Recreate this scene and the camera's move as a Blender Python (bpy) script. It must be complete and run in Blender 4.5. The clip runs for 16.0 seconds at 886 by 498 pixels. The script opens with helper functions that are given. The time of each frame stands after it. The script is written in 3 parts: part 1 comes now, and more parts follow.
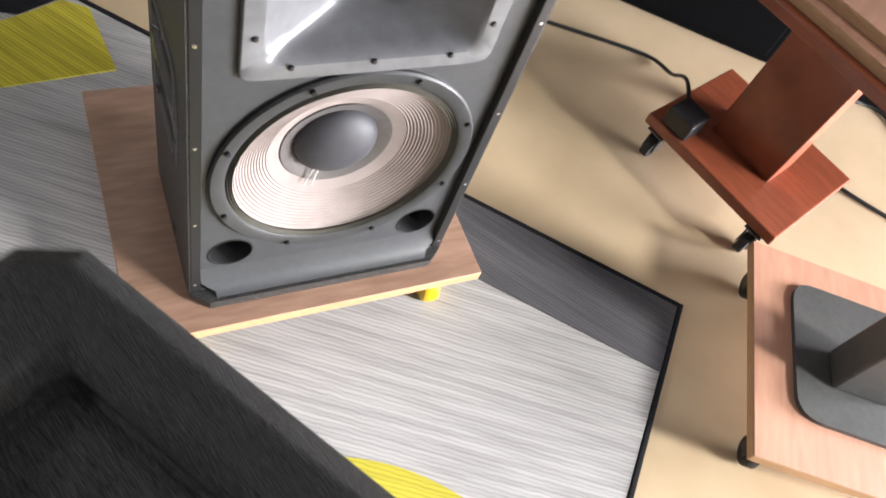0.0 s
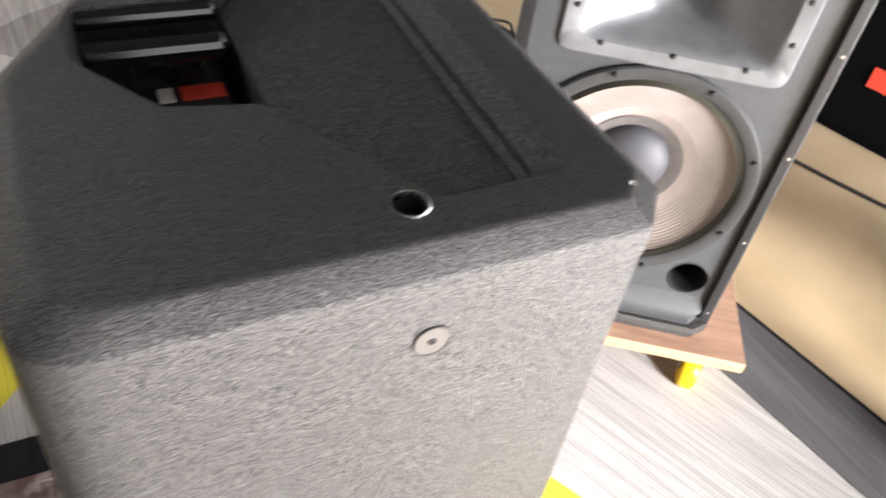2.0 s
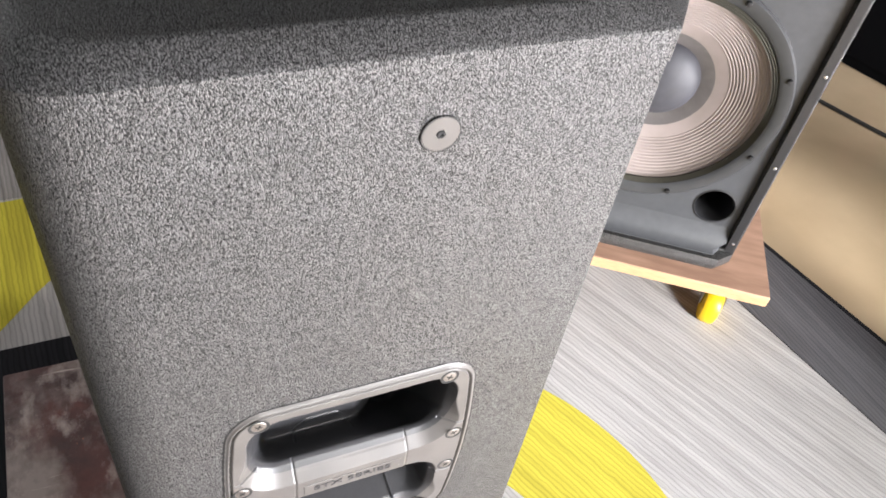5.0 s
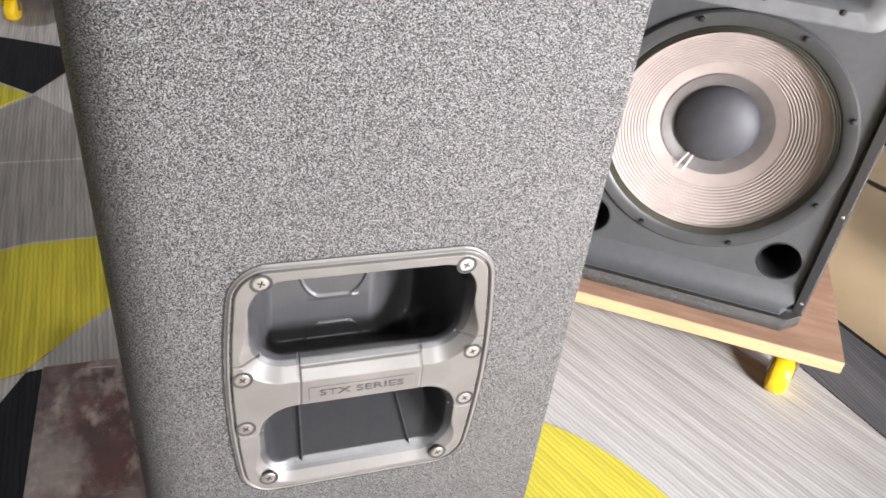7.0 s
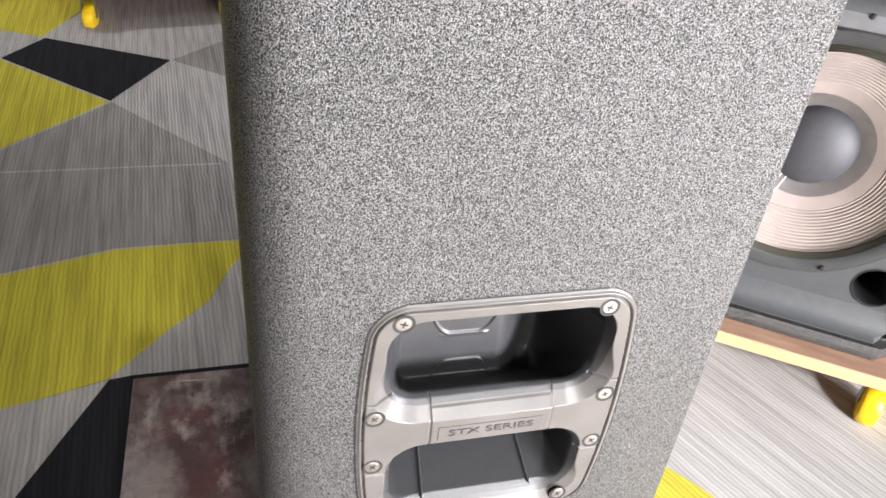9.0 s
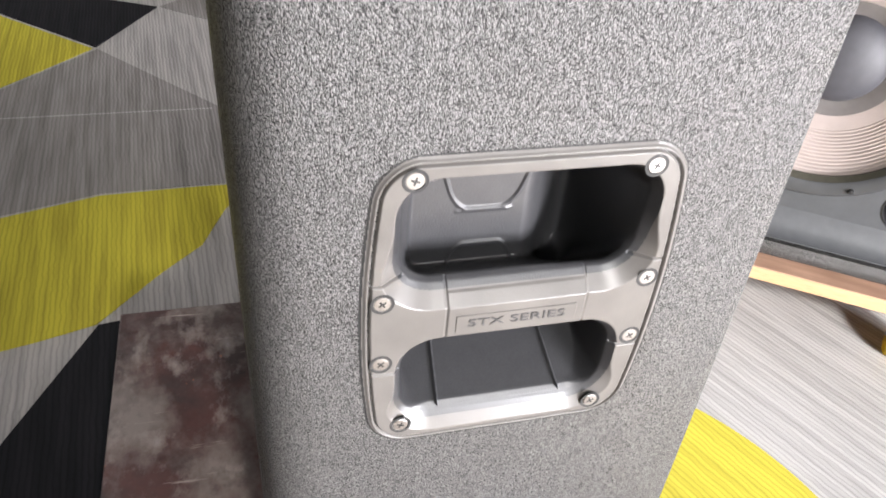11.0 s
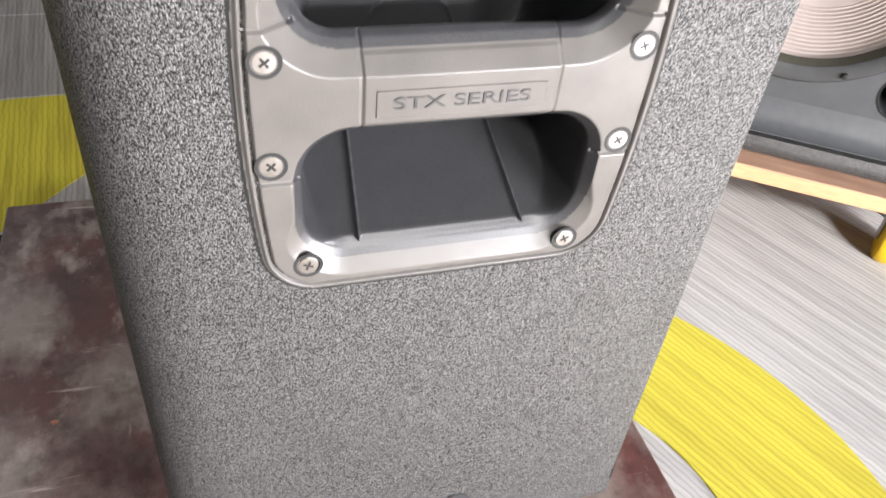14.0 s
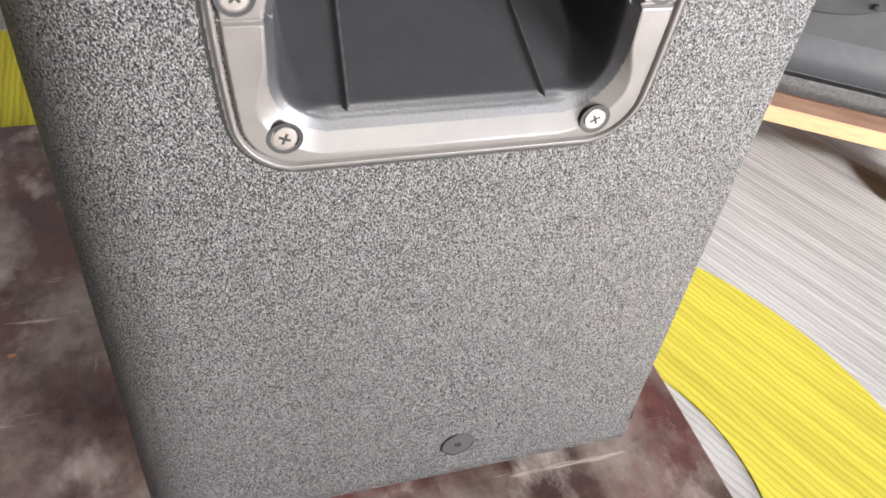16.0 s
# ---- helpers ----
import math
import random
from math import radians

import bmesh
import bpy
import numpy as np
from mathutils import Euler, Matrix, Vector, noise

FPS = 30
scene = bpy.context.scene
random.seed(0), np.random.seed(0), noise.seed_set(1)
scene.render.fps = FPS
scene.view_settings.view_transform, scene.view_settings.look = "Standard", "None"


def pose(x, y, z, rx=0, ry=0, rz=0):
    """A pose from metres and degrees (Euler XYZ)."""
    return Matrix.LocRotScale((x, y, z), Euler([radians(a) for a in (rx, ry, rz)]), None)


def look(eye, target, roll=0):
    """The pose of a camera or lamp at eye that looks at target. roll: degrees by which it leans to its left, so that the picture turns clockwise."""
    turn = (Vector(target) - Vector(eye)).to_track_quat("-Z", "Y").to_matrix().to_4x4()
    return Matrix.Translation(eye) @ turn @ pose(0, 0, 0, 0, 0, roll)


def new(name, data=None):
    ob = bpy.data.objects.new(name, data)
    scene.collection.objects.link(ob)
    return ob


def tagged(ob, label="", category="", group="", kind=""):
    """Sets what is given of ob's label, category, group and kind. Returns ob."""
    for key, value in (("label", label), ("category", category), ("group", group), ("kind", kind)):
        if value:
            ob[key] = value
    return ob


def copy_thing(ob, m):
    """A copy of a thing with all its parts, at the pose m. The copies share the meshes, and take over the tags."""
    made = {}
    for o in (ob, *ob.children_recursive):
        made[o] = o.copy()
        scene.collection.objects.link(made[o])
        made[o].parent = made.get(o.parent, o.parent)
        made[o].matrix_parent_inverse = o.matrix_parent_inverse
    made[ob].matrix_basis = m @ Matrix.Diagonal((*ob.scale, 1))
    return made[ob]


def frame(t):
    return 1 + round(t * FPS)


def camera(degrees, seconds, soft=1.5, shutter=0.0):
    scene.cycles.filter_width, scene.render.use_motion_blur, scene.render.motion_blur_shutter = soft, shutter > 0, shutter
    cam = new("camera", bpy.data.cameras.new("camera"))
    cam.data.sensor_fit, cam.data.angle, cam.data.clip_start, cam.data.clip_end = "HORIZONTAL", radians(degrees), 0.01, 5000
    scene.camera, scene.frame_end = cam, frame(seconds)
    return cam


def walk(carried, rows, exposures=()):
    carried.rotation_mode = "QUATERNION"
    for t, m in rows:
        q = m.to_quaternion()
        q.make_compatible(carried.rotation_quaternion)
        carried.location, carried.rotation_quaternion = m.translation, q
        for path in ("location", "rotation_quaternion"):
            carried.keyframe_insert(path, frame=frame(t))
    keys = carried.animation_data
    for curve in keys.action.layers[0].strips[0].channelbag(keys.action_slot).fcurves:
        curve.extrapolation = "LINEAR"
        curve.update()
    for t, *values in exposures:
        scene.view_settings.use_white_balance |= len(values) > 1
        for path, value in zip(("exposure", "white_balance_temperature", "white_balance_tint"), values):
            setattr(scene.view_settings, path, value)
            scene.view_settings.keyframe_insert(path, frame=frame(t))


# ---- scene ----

cam = camera(59.3, 16.0, soft=1.7, shutter=0.5)
PATH = [
    (0, 0.1708, 0.1842, 1.2369, 32.95, -14.90, -55.52),
    (0.5, 0.1328, 0.0007, 1.1906, 40.97, -12.15, -51.32),
    (1, 0.1376, -0.1054, 1.1413, 46.65, -10.47, -39.65),
    (1.5, 0.0941, -0.1751, 1.0895, 47.97, -9.46, -30.91),
    (2, 0.0444, -0.2014, 1.0803, 47.23, -7.12, -24.77),
    (2.5, -0.0075, -0.2019, 1.0637, 45.69, -6.42, -23.29),
    (3, -0.0136, -0.2230, 1.0456, 44.18, -6.71, -23.79),
    (3.5, 0.0266, -0.2331, 1.0328, 43.28, -6.90, -23.60),
    (4, 0.0562, -0.2387, 1.0224, 42.94, -6.69, -23.40),
    (4.5, 0.0411, -0.2320, 1.0237, 43.24, -7.19, -23.08),
    (7, 0.0550, -0.3416, 0.8858, 54.40, -5.77, -16.70),
    (7.5, 0.0325, -0.3366, 0.8830, 54.91, -5.50, -14.94),
    (8, 0.0238, -0.3260, 0.8881, 54.82, -5.62, -14.21),
    (8.5, 0.0160, -0.3046, 0.8890, 54.25, -5.39, -13.54),
    (9, 0.0071, -0.3041, 0.8882, 54.38, -4.95, -13.30),
    (11.5, 0.0134, -0.2759, 0.7742, 51.96, -3.88, -14.43),
    (12, 0.0266, -0.2681, 0.7497, 51.85, -4.14, -15.28),
    (12.5, 0.0438, -0.2631, 0.7282, 51.49, -4.34, -16.13),
    (13, 0.0540, -0.2536, 0.7110, 50.84, -4.47, -16.42),
    (13.5, 0.0505, -0.2505, 0.6929, 50.28, -4.94, -16.59),
    (14, 0.0482, -0.2452, 0.6722, 49.30, -5.10, -16.34),
    (14.5, 0.0530, -0.2330, 0.6523, 48.37, -5.23, -16.16),
    (15, 0.0545, -0.2277, 0.6372, 47.68, -5.30, -15.93),
    (15.5, 0.0556, -0.2236, 0.6225, 47.02, -5.34, -15.92),
    (16, 0.0570, -0.2241, 0.6082, 47.05, -5.58, -16.20),
]
EXPOSURES = [(0, 1.0, 6200, 10), (0.5, 1.0, 6100, 10), (1.0, 1.05, 6200, 10), (1.5, 1.5, 6300, 10), (2.0, 1.5, 6400, 10), (3.0, 1.42, 6300, 10), (4.5, 1.1, 6200, 10), (7.0, 0.98, 6250, 10), (9.0, 1.12, 6250, 10), (12.0, 1.05, 6250, 10), (16, 0.93, 6300, 10)]
walk(cam, [(t, pose(x, y, z, rx, ry, rz)) for t, x, y, z, rx, ry, rz in PATH], EXPOSURES)

# ---- light: sun, added key lamp behind the camera, added overhead fills, dim sky ----
world = bpy.data.worlds.new("world")
scene.world = world
world.use_nodes = True
wn = world.node_tree.nodes
sky = wn.new("ShaderNodeTexSky")
sky.sky_type, sky.sun_disc, sky.sun_elevation, sky.sun_rotation = "NISHITA", False, radians(31.6), radians(174)
wn["Background"].inputs[1].default_value = 0.1
world.node_tree.links.new(sky.outputs[0], wn["Background"].inputs[0])


def area(name, m, sx, sy, power, color):
    lamp = bpy.data.lights.new(name, "AREA")
    lamp.shape, lamp.size, lamp.size_y, lamp.energy, lamp.color = "RECTANGLE", sx, sy, power, color
    ob = new(name, lamp)
    ob.matrix_world = m
    return ob


sun = bpy.data.lights.new("sun", "SUN")
sun.energy, sun.angle, sun.color = 2.7, radians(9), (1.0, 0.96, 0.9)
new("sun", sun).matrix_world = look((0.35, -3.4, 2.1), (0, 0, 0))
# unseen soft lamp, set low so the cabinet side brightens and its top stays dark
area("low_key_light", look((2.3, -2.94, 0.53), (1.3, 0, 0.50)), 1.75, 1.0, 375, (1.0, 0.97, 0.985))
# unseen overhead fills; the second lifts the carpet at the back left
area("fill_light", look((1.6, 1.4, 2.74), (1.6, 1.4, 0)), 1.2, 0.6, 4, (1.0, 0.98, 0.95))
area("fill_light", look((-2.3, 3.3, 2.74), (-1.4, 2.1, 0)), 1.2, 0.6, 42, (1.0, 0.98, 0.95))


# ---- materials ----
def material(name, color, rough=0.5, metal=0.0, dark=None, scale=40.0, detail=4.0, bump=0.0, bump_scale=200.0,
             stretch=(1, 1, 1), spec=0.5, coat=0.0, rand=0.0, contrast=(0.35, 0.65)):
    """Principled surface: two tones mixed by noise, a second coarser stain, a fine relief."""
    m = bpy.data.materials.new(name)
    m.use_nodes = True
    t = m.node_tree
    b = t.nodes["Principled BSDF"]
    b.inputs["Roughness"].default_value, b.inputs["Metallic"].default_value = rough, metal
    b.inputs["Specular IOR Level"].default_value = spec
    b.inputs["Coat Weight"].default_value = coat
    co = t.nodes.new("ShaderNodeTexCoord")
    mp = t.nodes.new("ShaderNodeMapping")
    mp.inputs["Scale"].default_value = stretch
    t.links.new(co.outputs["Object"], mp.inputs[0])
    n1 = t.nodes.new("ShaderNodeTexNoise")
    n1.inputs["Scale"].default_value, n1.inputs["Detail"].default_value = scale, detail
    n2 = t.nodes.new("ShaderNodeTexNoise")
    n2.inputs["Scale"].default_value, n2.inputs["Detail"].default_value = scale / 9, 3
    t.links.new(mp.outputs[0], n1.inputs[0])
    t.links.new(mp.outputs[0], n2.inputs[0])
    add = t.nodes.new("ShaderNodeMath")
    add.operation = "MULTIPLY_ADD"
    add.inputs[1].default_value = 0.6
    t.links.new(n1.outputs[0], add.inputs[0])
    sub = t.nodes.new("ShaderNodeMath")
    sub.operation = "MULTIPLY"
    sub.inputs[1].default_value = 0.4
    t.links.new(n2.outputs[0], sub.inputs[0])
    t.links.new(sub.outputs[0], add.inputs[2])
    r = t.nodes.new("ShaderNodeValToRGB")
    r.color_ramp.elements[0].position, r.color_ramp.elements[1].position = contrast
    d = dark or [c * 0.75 for c in color]
    r.color_ramp.elements[0].color, r.color_ramp.elements[1].color = (*d, 1), (*color, 1)
    t.links.new(add.outputs[0], r.inputs[0])
    out = r.outputs[0]
    t.links.new(out, b.inputs["Base Color"])
    if bump:
        n3 = t.nodes.new("ShaderNodeTexNoise")
        n3.inputs["Scale"].default_value, n3.inputs["Detail"].default_value = bump_scale, 2
        t.links.new(mp.outputs[0], n3.inputs[0])
        bp = t.nodes.new("ShaderNodeBump")
        bp.inputs["Strength"].default_value, bp.inputs["Distance"].default_value = 1.0, bump
        t.links.new(n3.outputs[0], bp.inputs["Height"])
        t.links.new(bp.outputs[0], b.inputs["Normal"])
    return m


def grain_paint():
    """Black cabinet paint with a hard pebbled grain of about a millimetre; its glints and pits are put into the colour.
    """
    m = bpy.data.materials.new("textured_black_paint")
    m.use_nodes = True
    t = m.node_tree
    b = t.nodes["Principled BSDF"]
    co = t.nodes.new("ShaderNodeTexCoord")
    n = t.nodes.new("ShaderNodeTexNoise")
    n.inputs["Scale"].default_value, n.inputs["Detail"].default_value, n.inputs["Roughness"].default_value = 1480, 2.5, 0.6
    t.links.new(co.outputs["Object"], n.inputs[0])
    # pale tips and dark pits stand in for glints on the gloss
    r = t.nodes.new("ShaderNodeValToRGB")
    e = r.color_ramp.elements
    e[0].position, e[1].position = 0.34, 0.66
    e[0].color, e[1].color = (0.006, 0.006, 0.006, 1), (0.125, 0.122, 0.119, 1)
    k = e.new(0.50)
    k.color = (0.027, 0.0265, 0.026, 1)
    shine = t.nodes.new("ShaderNodeMapRange")
    shine.inputs[1].default_value, shine.inputs[2].default_value = 0.42, 0.60
    shine.inputs[3].default_value, shine.inputs[4].default_value = 0.06, 1.0
    t.links.new(n.outputs[0], shine.inputs[0])
    t.links.new(shine.outputs[0], b.inputs["Specular IOR Level"])
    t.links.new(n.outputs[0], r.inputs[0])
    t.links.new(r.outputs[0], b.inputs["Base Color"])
    g = t.nodes.new("ShaderNodeTexNoise")
    g.inputs["Scale"].default_value, g.inputs["Detail"].default_value = 6, 3
    t.links.new(co.outputs["Object"], g.inputs[0])
    q = t.nodes.new("ShaderNodeMapRange")
    q.inputs[3].default_value, q.inputs[4].default_value = 0.30, 0.44
    t.links.new(g.outputs[0], q.inputs[0])
    t.links.new(q.outputs[0], b.inputs["Roughness"])
    p = t.nodes.new("ShaderNodeBump")
    p.inputs["Distance"].default_value = 0.0006
    t.links.new(n.outputs[0], p.inputs["Height"])
    t.links.new(p.outputs[0], b.inputs["Normal"])
    return m


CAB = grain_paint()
# the plate's nylon darkened; the handle cup's shade is put into the colour
DARK_NYLON = material("darkened_nylon", (0.034, 0.034, 0.036), 0.38, spec=0.45, dark=(0.025, 0.025, 0.027), scale=900, bump=0.0001, bump_scale=900)
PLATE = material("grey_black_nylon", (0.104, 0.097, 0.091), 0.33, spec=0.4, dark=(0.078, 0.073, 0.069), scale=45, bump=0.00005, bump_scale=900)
BAFFLE = material("dark_grey_baffle", (0.058, 0.060, 0.064), 0.45, dark=(0.046, 0.048, 0.052), scale=80, bump=0.0001, bump_scale=900)
BLACK = material("black_plastic", (0.014, 0.014, 0.015), 0.4, scale=60)
RUBBER = material("black_rubber", (0.02, 0.02, 0.02), 0.6, scale=90)
STEEL = material("dull_zinc_steel", (0.14, 0.134, 0.127), 0.55, 1.0, scale=200, bump=0.00005, bump_scale=500)
CHROME = material("bright_steel", (0.75, 0.75, 0.75), 0.2, 1.0, scale=200)
SCREW = material("bright_zinc_screw", (0.38, 0.365, 0.355), 0.40, 1.0, scale=300, bump=0.00004, bump_scale=600)
# near-black in place of the shade inside slots, sockets and gaps
HOLE = material("dark_slot", (0.01, 0.01, 0.01), 0.7, scale=90)
CONE = material("paper_cone", (0.31, 0.258, 0.238), 0.75, dark=(0.25, 0.210, 0.192), scale=30, bump=0.0003, bump_scale=500)
DOME = material("grey_dust_cap", (0.05, 0.05, 0.058), 0.60, scale=60, bump=0.0001, bump_scale=400)
HORN = material("satin_grey_horn", (0.17, 0.173, 0.180), 0.27, scale=40)
WHITE = material("white_plastic", (0.78, 0.76, 0.72), 0.4, scale=40)
RED = material("red_badge", (0.75, 0.07, 0.04), 0.4, scale=60)
YELLOW = material("yellow_polyurethane", (0.85, 0.55, 0.01), 0.35, scale=40)
PLY = material("brown_film_plywood", (0.46, 0.285, 0.20), 0.45, dark=(0.29, 0.170, 0.115), scale=14, stretch=(1, 5, 1), bump=0.0002, bump_scale=150)
PLYEDGE = material("raw_plywood_edge", (0.54, 0.33, 0.17), 0.65, dark=(0.40, 0.23, 0.12), scale=50, stretch=(1, 1, 12))
CHERRY = material("cherry_wood", (0.30, 0.080, 0.036), 0.34, dark=(0.18, 0.045, 0.02), scale=12, stretch=(6, 1, 1), coat=0.3)
PINKPLY = material("pinkish_plywood", (0.55, 0.30, 0.20), 0.5, dark=(0.44, 0.23, 0.15), scale=10, stretch=(1, 6, 1))
FLOORM = material("beige_vinyl_floor", (0.58, 0.45, 0.29), 0.38, dark=(0.49, 0.37, 0.23), scale=8, bump=0.0001, bump_scale=200)
WALLM = material("unseen_wall_grey", (0.15, 0.147, 0.143), 0.8, scale=20, bump=0.0003, bump_scale=150)
CABLE = material("black_cable_jacket", (0.015, 0.015, 0.015), 0.45, scale=50)


def board_paint():
    """Worn dark red-brown paint with pale smears and scratches."""
    m = bpy.data.materials.new("worn_red_brown_board")
    m.use_nodes = True
    t = m.node_tree
    b = t.nodes["Principled BSDF"]
    co = t.nodes.new("ShaderNodeTexCoord")

    def noise_of(scale, detail, stretch, lo, hi):
        mp = t.nodes.new("ShaderNodeMapping")
        mp.inputs["Scale"].default_value = stretch
        t.links.new(co.outputs["Object"], mp.inputs[0])
        n = t.nodes.new("ShaderNodeTexNoise")
        n.inputs["Scale"].default_value, n.inputs["Detail"].default_value = scale, detail
        n.inputs["Roughness"].default_value = 0.65
        t.links.new(mp.outputs[0], n.inputs[0])
        r = t.nodes.new("ShaderNodeMapRange")
        r.inputs[1].default_value, r.inputs[2].default_value = lo, hi
        t.links.new(n.outputs[0], r.inputs[0])
        return r.outputs[0]

    def mix(fac, a, c):
        x = t.nodes.new("ShaderNodeMix")
        x.data_type = "RGBA"
        t.links.new(fac, x.inputs[0])
        for k, v in ((6, a), (7, c)):
            if isinstance(v, tuple):
                x.inputs[k].default_value = (*v, 1)
            else:
                t.links.new(v, x.inputs[k])
        return x.outputs[2]
    col = mix(noise_of(9, 6, (1, 1, 1), 0.38, 0.62), (0.050, 0.024, 0.022), (0.11, 0.036, 0.030))
    col = mix(noise_of(10, 12, (1, 0.7, 1), 0.42, 0.60), col, (0.23, 0.188, 0.168))
    col = mix(noise_of(40, 8, (2.0, 0.22, 1), 0.68, 0.84), col, (0.50, 0.43, 0.39))
    col = mix(noise_of(12, 9, (1, 1, 1), 0.50, 0.66), col, (0.035, 0.015, 0.014))
    col = mix(noise_of(120, 4, (0.08, 1.0, 1), 0.66, 0.74), col, (0.36, 0.30, 0.27))
    col = mix(noise_of(30, 10, (1, 0.6, 1), 0.54, 0.80), col, (0.42, 0.362, 0.330))
    col = mix(noise_of(45, 3, (1, 1, 1), 0.70, 0.74), col, (0.34, 0.12, 0.06))
    t.links.new(col, b.inputs["Base Color"])
    t.links.new(noise_of(22, 6, (1, 1, 1), -0.2, 1.1), b.inputs["Roughness"])
    n = t.nodes.new("ShaderNodeTexNoise")
    n.inputs["Scale"].default_value, n.inputs["Detail"].default_value = 90, 6
    t.links.new(co.outputs["Object"], n.inputs[0])
    bp = t.nodes.new("ShaderNodeBump")
    bp.inputs["Distance"].default_value = 0.0006
    t.links.new(n.outputs[0], bp.inputs["Height"])
    t.links.new(bp.outputs[0], b.inputs["Normal"])
    return m


BOARD = board_paint()


def carpet(name, color, dark, streak=(0.5, 9, 1), turn=0.0):
    """Loop carpet: fine ribs, streaks along them, and pile relief."""
    m = bpy.data.materials.new(name)
    m.use_nodes = True
    t = m.node_tree
    b = t.nodes["Principled BSDF"]
    b.inputs["Roughness"].default_value, b.inputs["Specular IOR Level"].default_value = 0.95, 0.1
    co = t.nodes.new("ShaderNodeTexCoord")
    mp0 = t.nodes.new("ShaderNodeMapping")
    mp0.inputs["Rotation"].default_value = (0, 0, radians(turn))
    t.links.new(co.outputs["Object"], mp0.inputs[0])
    mp = t.nodes.new("ShaderNodeMapping")
    mp.inputs["Scale"].default_value = streak
    t.links.new(mp0.outputs[0], mp.inputs[0])
    n = t.nodes.new("ShaderNodeTexNoise")
    n.inputs["Scale"].default_value, n.inputs["Detail"].default_value = 9, 5
    t.links.new(mp.outputs[0], n.inputs[0])
    r = t.nodes.new("ShaderNodeValToRGB")
    r.color_ramp.elements[0].position, r.color_ramp.elements[1].position = 0.36, 0.60
    r.color_ramp.elements[0].color, r.color_ramp.elements[1].color = (*dark, 1), (*color, 1)
    t.links.new(n.outputs[0], r.inputs[0])
    w = t.nodes.new("ShaderNodeTexWave")
    w.bands_direction = "Y"
    w.inputs["Scale"].default_value, w.inputs["Distortion"].default_value, w.inputs["Detail"].default_value = 42, 3.0, 3
    t.links.new(mp0.outputs[0], w.inputs[0])
    rib = t.nodes.new("ShaderNodeMapRange")
    rib.inputs[1].default_value, rib.inputs[2].default_value = 0.0, 0.45
    rib.inputs[3].default_value, rib.inputs[4].default_value = 0.80, 1.03
    t.links.new(w.outputs[0], rib.inputs[0])
    mul = t.nodes.new("ShaderNodeVectorMath")
    mul.operation = "SCALE"
    t.links.new(r.outputs[0], mul.inputs[0])
    t.links.new(rib.outputs[0], mul.inputs["Scale"])
    t.links.new(mul.outputs[0], b.inputs["Base Color"])
    bp = t.nodes.new("ShaderNodeBump")
    bp.inputs["Strength"].default_value, bp.inputs["Distance"].default_value = 0.35, 0.0012
    t.links.new(w.outputs[0], bp.inputs["Height"])
    t.links.new(bp.outputs[0], b.inputs["Normal"])
    return m


RUG_TURN = -11.5
C_LIGHT = carpet("pale_grey_carpet", (0.47, 0.457, 0.452), (0.35, 0.338, 0.332), turn=-101.5)
C_LIGHT2 = carpet("pale_grey_carpet_tile", (0.52, 0.488, 0.468), (0.37, 0.345, 0.330), turn=-82.6)
C_MID = carpet("mid_grey_carpet", (0.345, 0.318, 0.302), (0.235, 0.216, 0.205), turn=-82.6)
C_DARK = carpet("charcoal_carpet", (0.11, 0.108, 0.115), (0.085, 0.083, 0.09), turn=-82.6)
C_BLACK = carpet("black_carpet", (0.022, 0.021, 0.024), (0.016, 0.016, 0.018), turn=-82.6)
C_YEL2 = carpet("yellow_green_carpet_tile", (0.56, 0.49, 0.065), (0.45, 0.39, 0.05), turn=-101.5)
C_YEL = carpet("yellow_green_carpet", (0.62, 0.54, 0.06), (0.45, 0.38, 0.045), turn=-82.6)


# ---- mesh helpers ----
def link(name, bm, mat, parent=None, label="", smooth=False):
    me = bpy.data.meshes.new(name)
    bmesh.ops.recalc_face_normals(bm, faces=bm.faces)
    bm.to_mesh(me)
    bm.free()
    if smooth:
        me.polygons.foreach_set("use_smooth", [True] * len(me.polygons))
        me.set_sharp_from_angle(angle=radians(38))
    me.materials.append(mat)
    ob = new(name, me)
    if parent:
        ob.parent = parent
    if label:
        ob["label"] = label
    return ob


part = link


def thing(name, m, label, category, group="", kind=""):
    ob = new(name)
    ob.empty_display_size = 0.05
    ob.matrix_basis = m
    return tagged(ob, label, category, group, kind)


def box(x0, x1, y0, y1, z0, z1, bev=0.0, seg=2, bm=None):
    bm = bm or bmesh.new()
    r = bmesh.ops.create_cube(bm, size=1, matrix=Matrix.LocRotScale(((x0 + x1) / 2, (y0 + y1) / 2, (z0 + z1) / 2), None, (x1 - x0, y1 - y0, z1 - z0)))
    if bev:
        es = {e for v in r["verts"] for e in v.link_edges}
        bmesh.ops.bevel(bm, geom=list(es), offset=bev, segments=seg, affect="EDGES", profile=0.5)
    return bm


def lathe(profile, n=48, m=None, bm=None, close=False):
    """Turns (radius, height) round z, then places it by m."""
    bm = bm or bmesh.new()
    rings = []
    for r, h in profile:
        if r < 1e-6:
            rings.append([bm.verts.new((0, 0, h))] * n)
        else:
            rings.append([bm.verts.new((r * math.cos(2 * math.pi * i / n), r * math.sin(2 * math.pi * i / n), h)) for i in range(n)])
    for a, b in zip(rings, rings[1:]):
        for i in range(n):
            j = (i + 1) % n
            q = []
            for v in (a[i], a[j], b[j], b[i]):
                if v not in q:
                    q.append(v)
            if len(q) > 2:
                bm.faces.new(q)
    if m is not None:
        bmesh.ops.transform(bm, matrix=m, verts=bm.verts)
    return bm


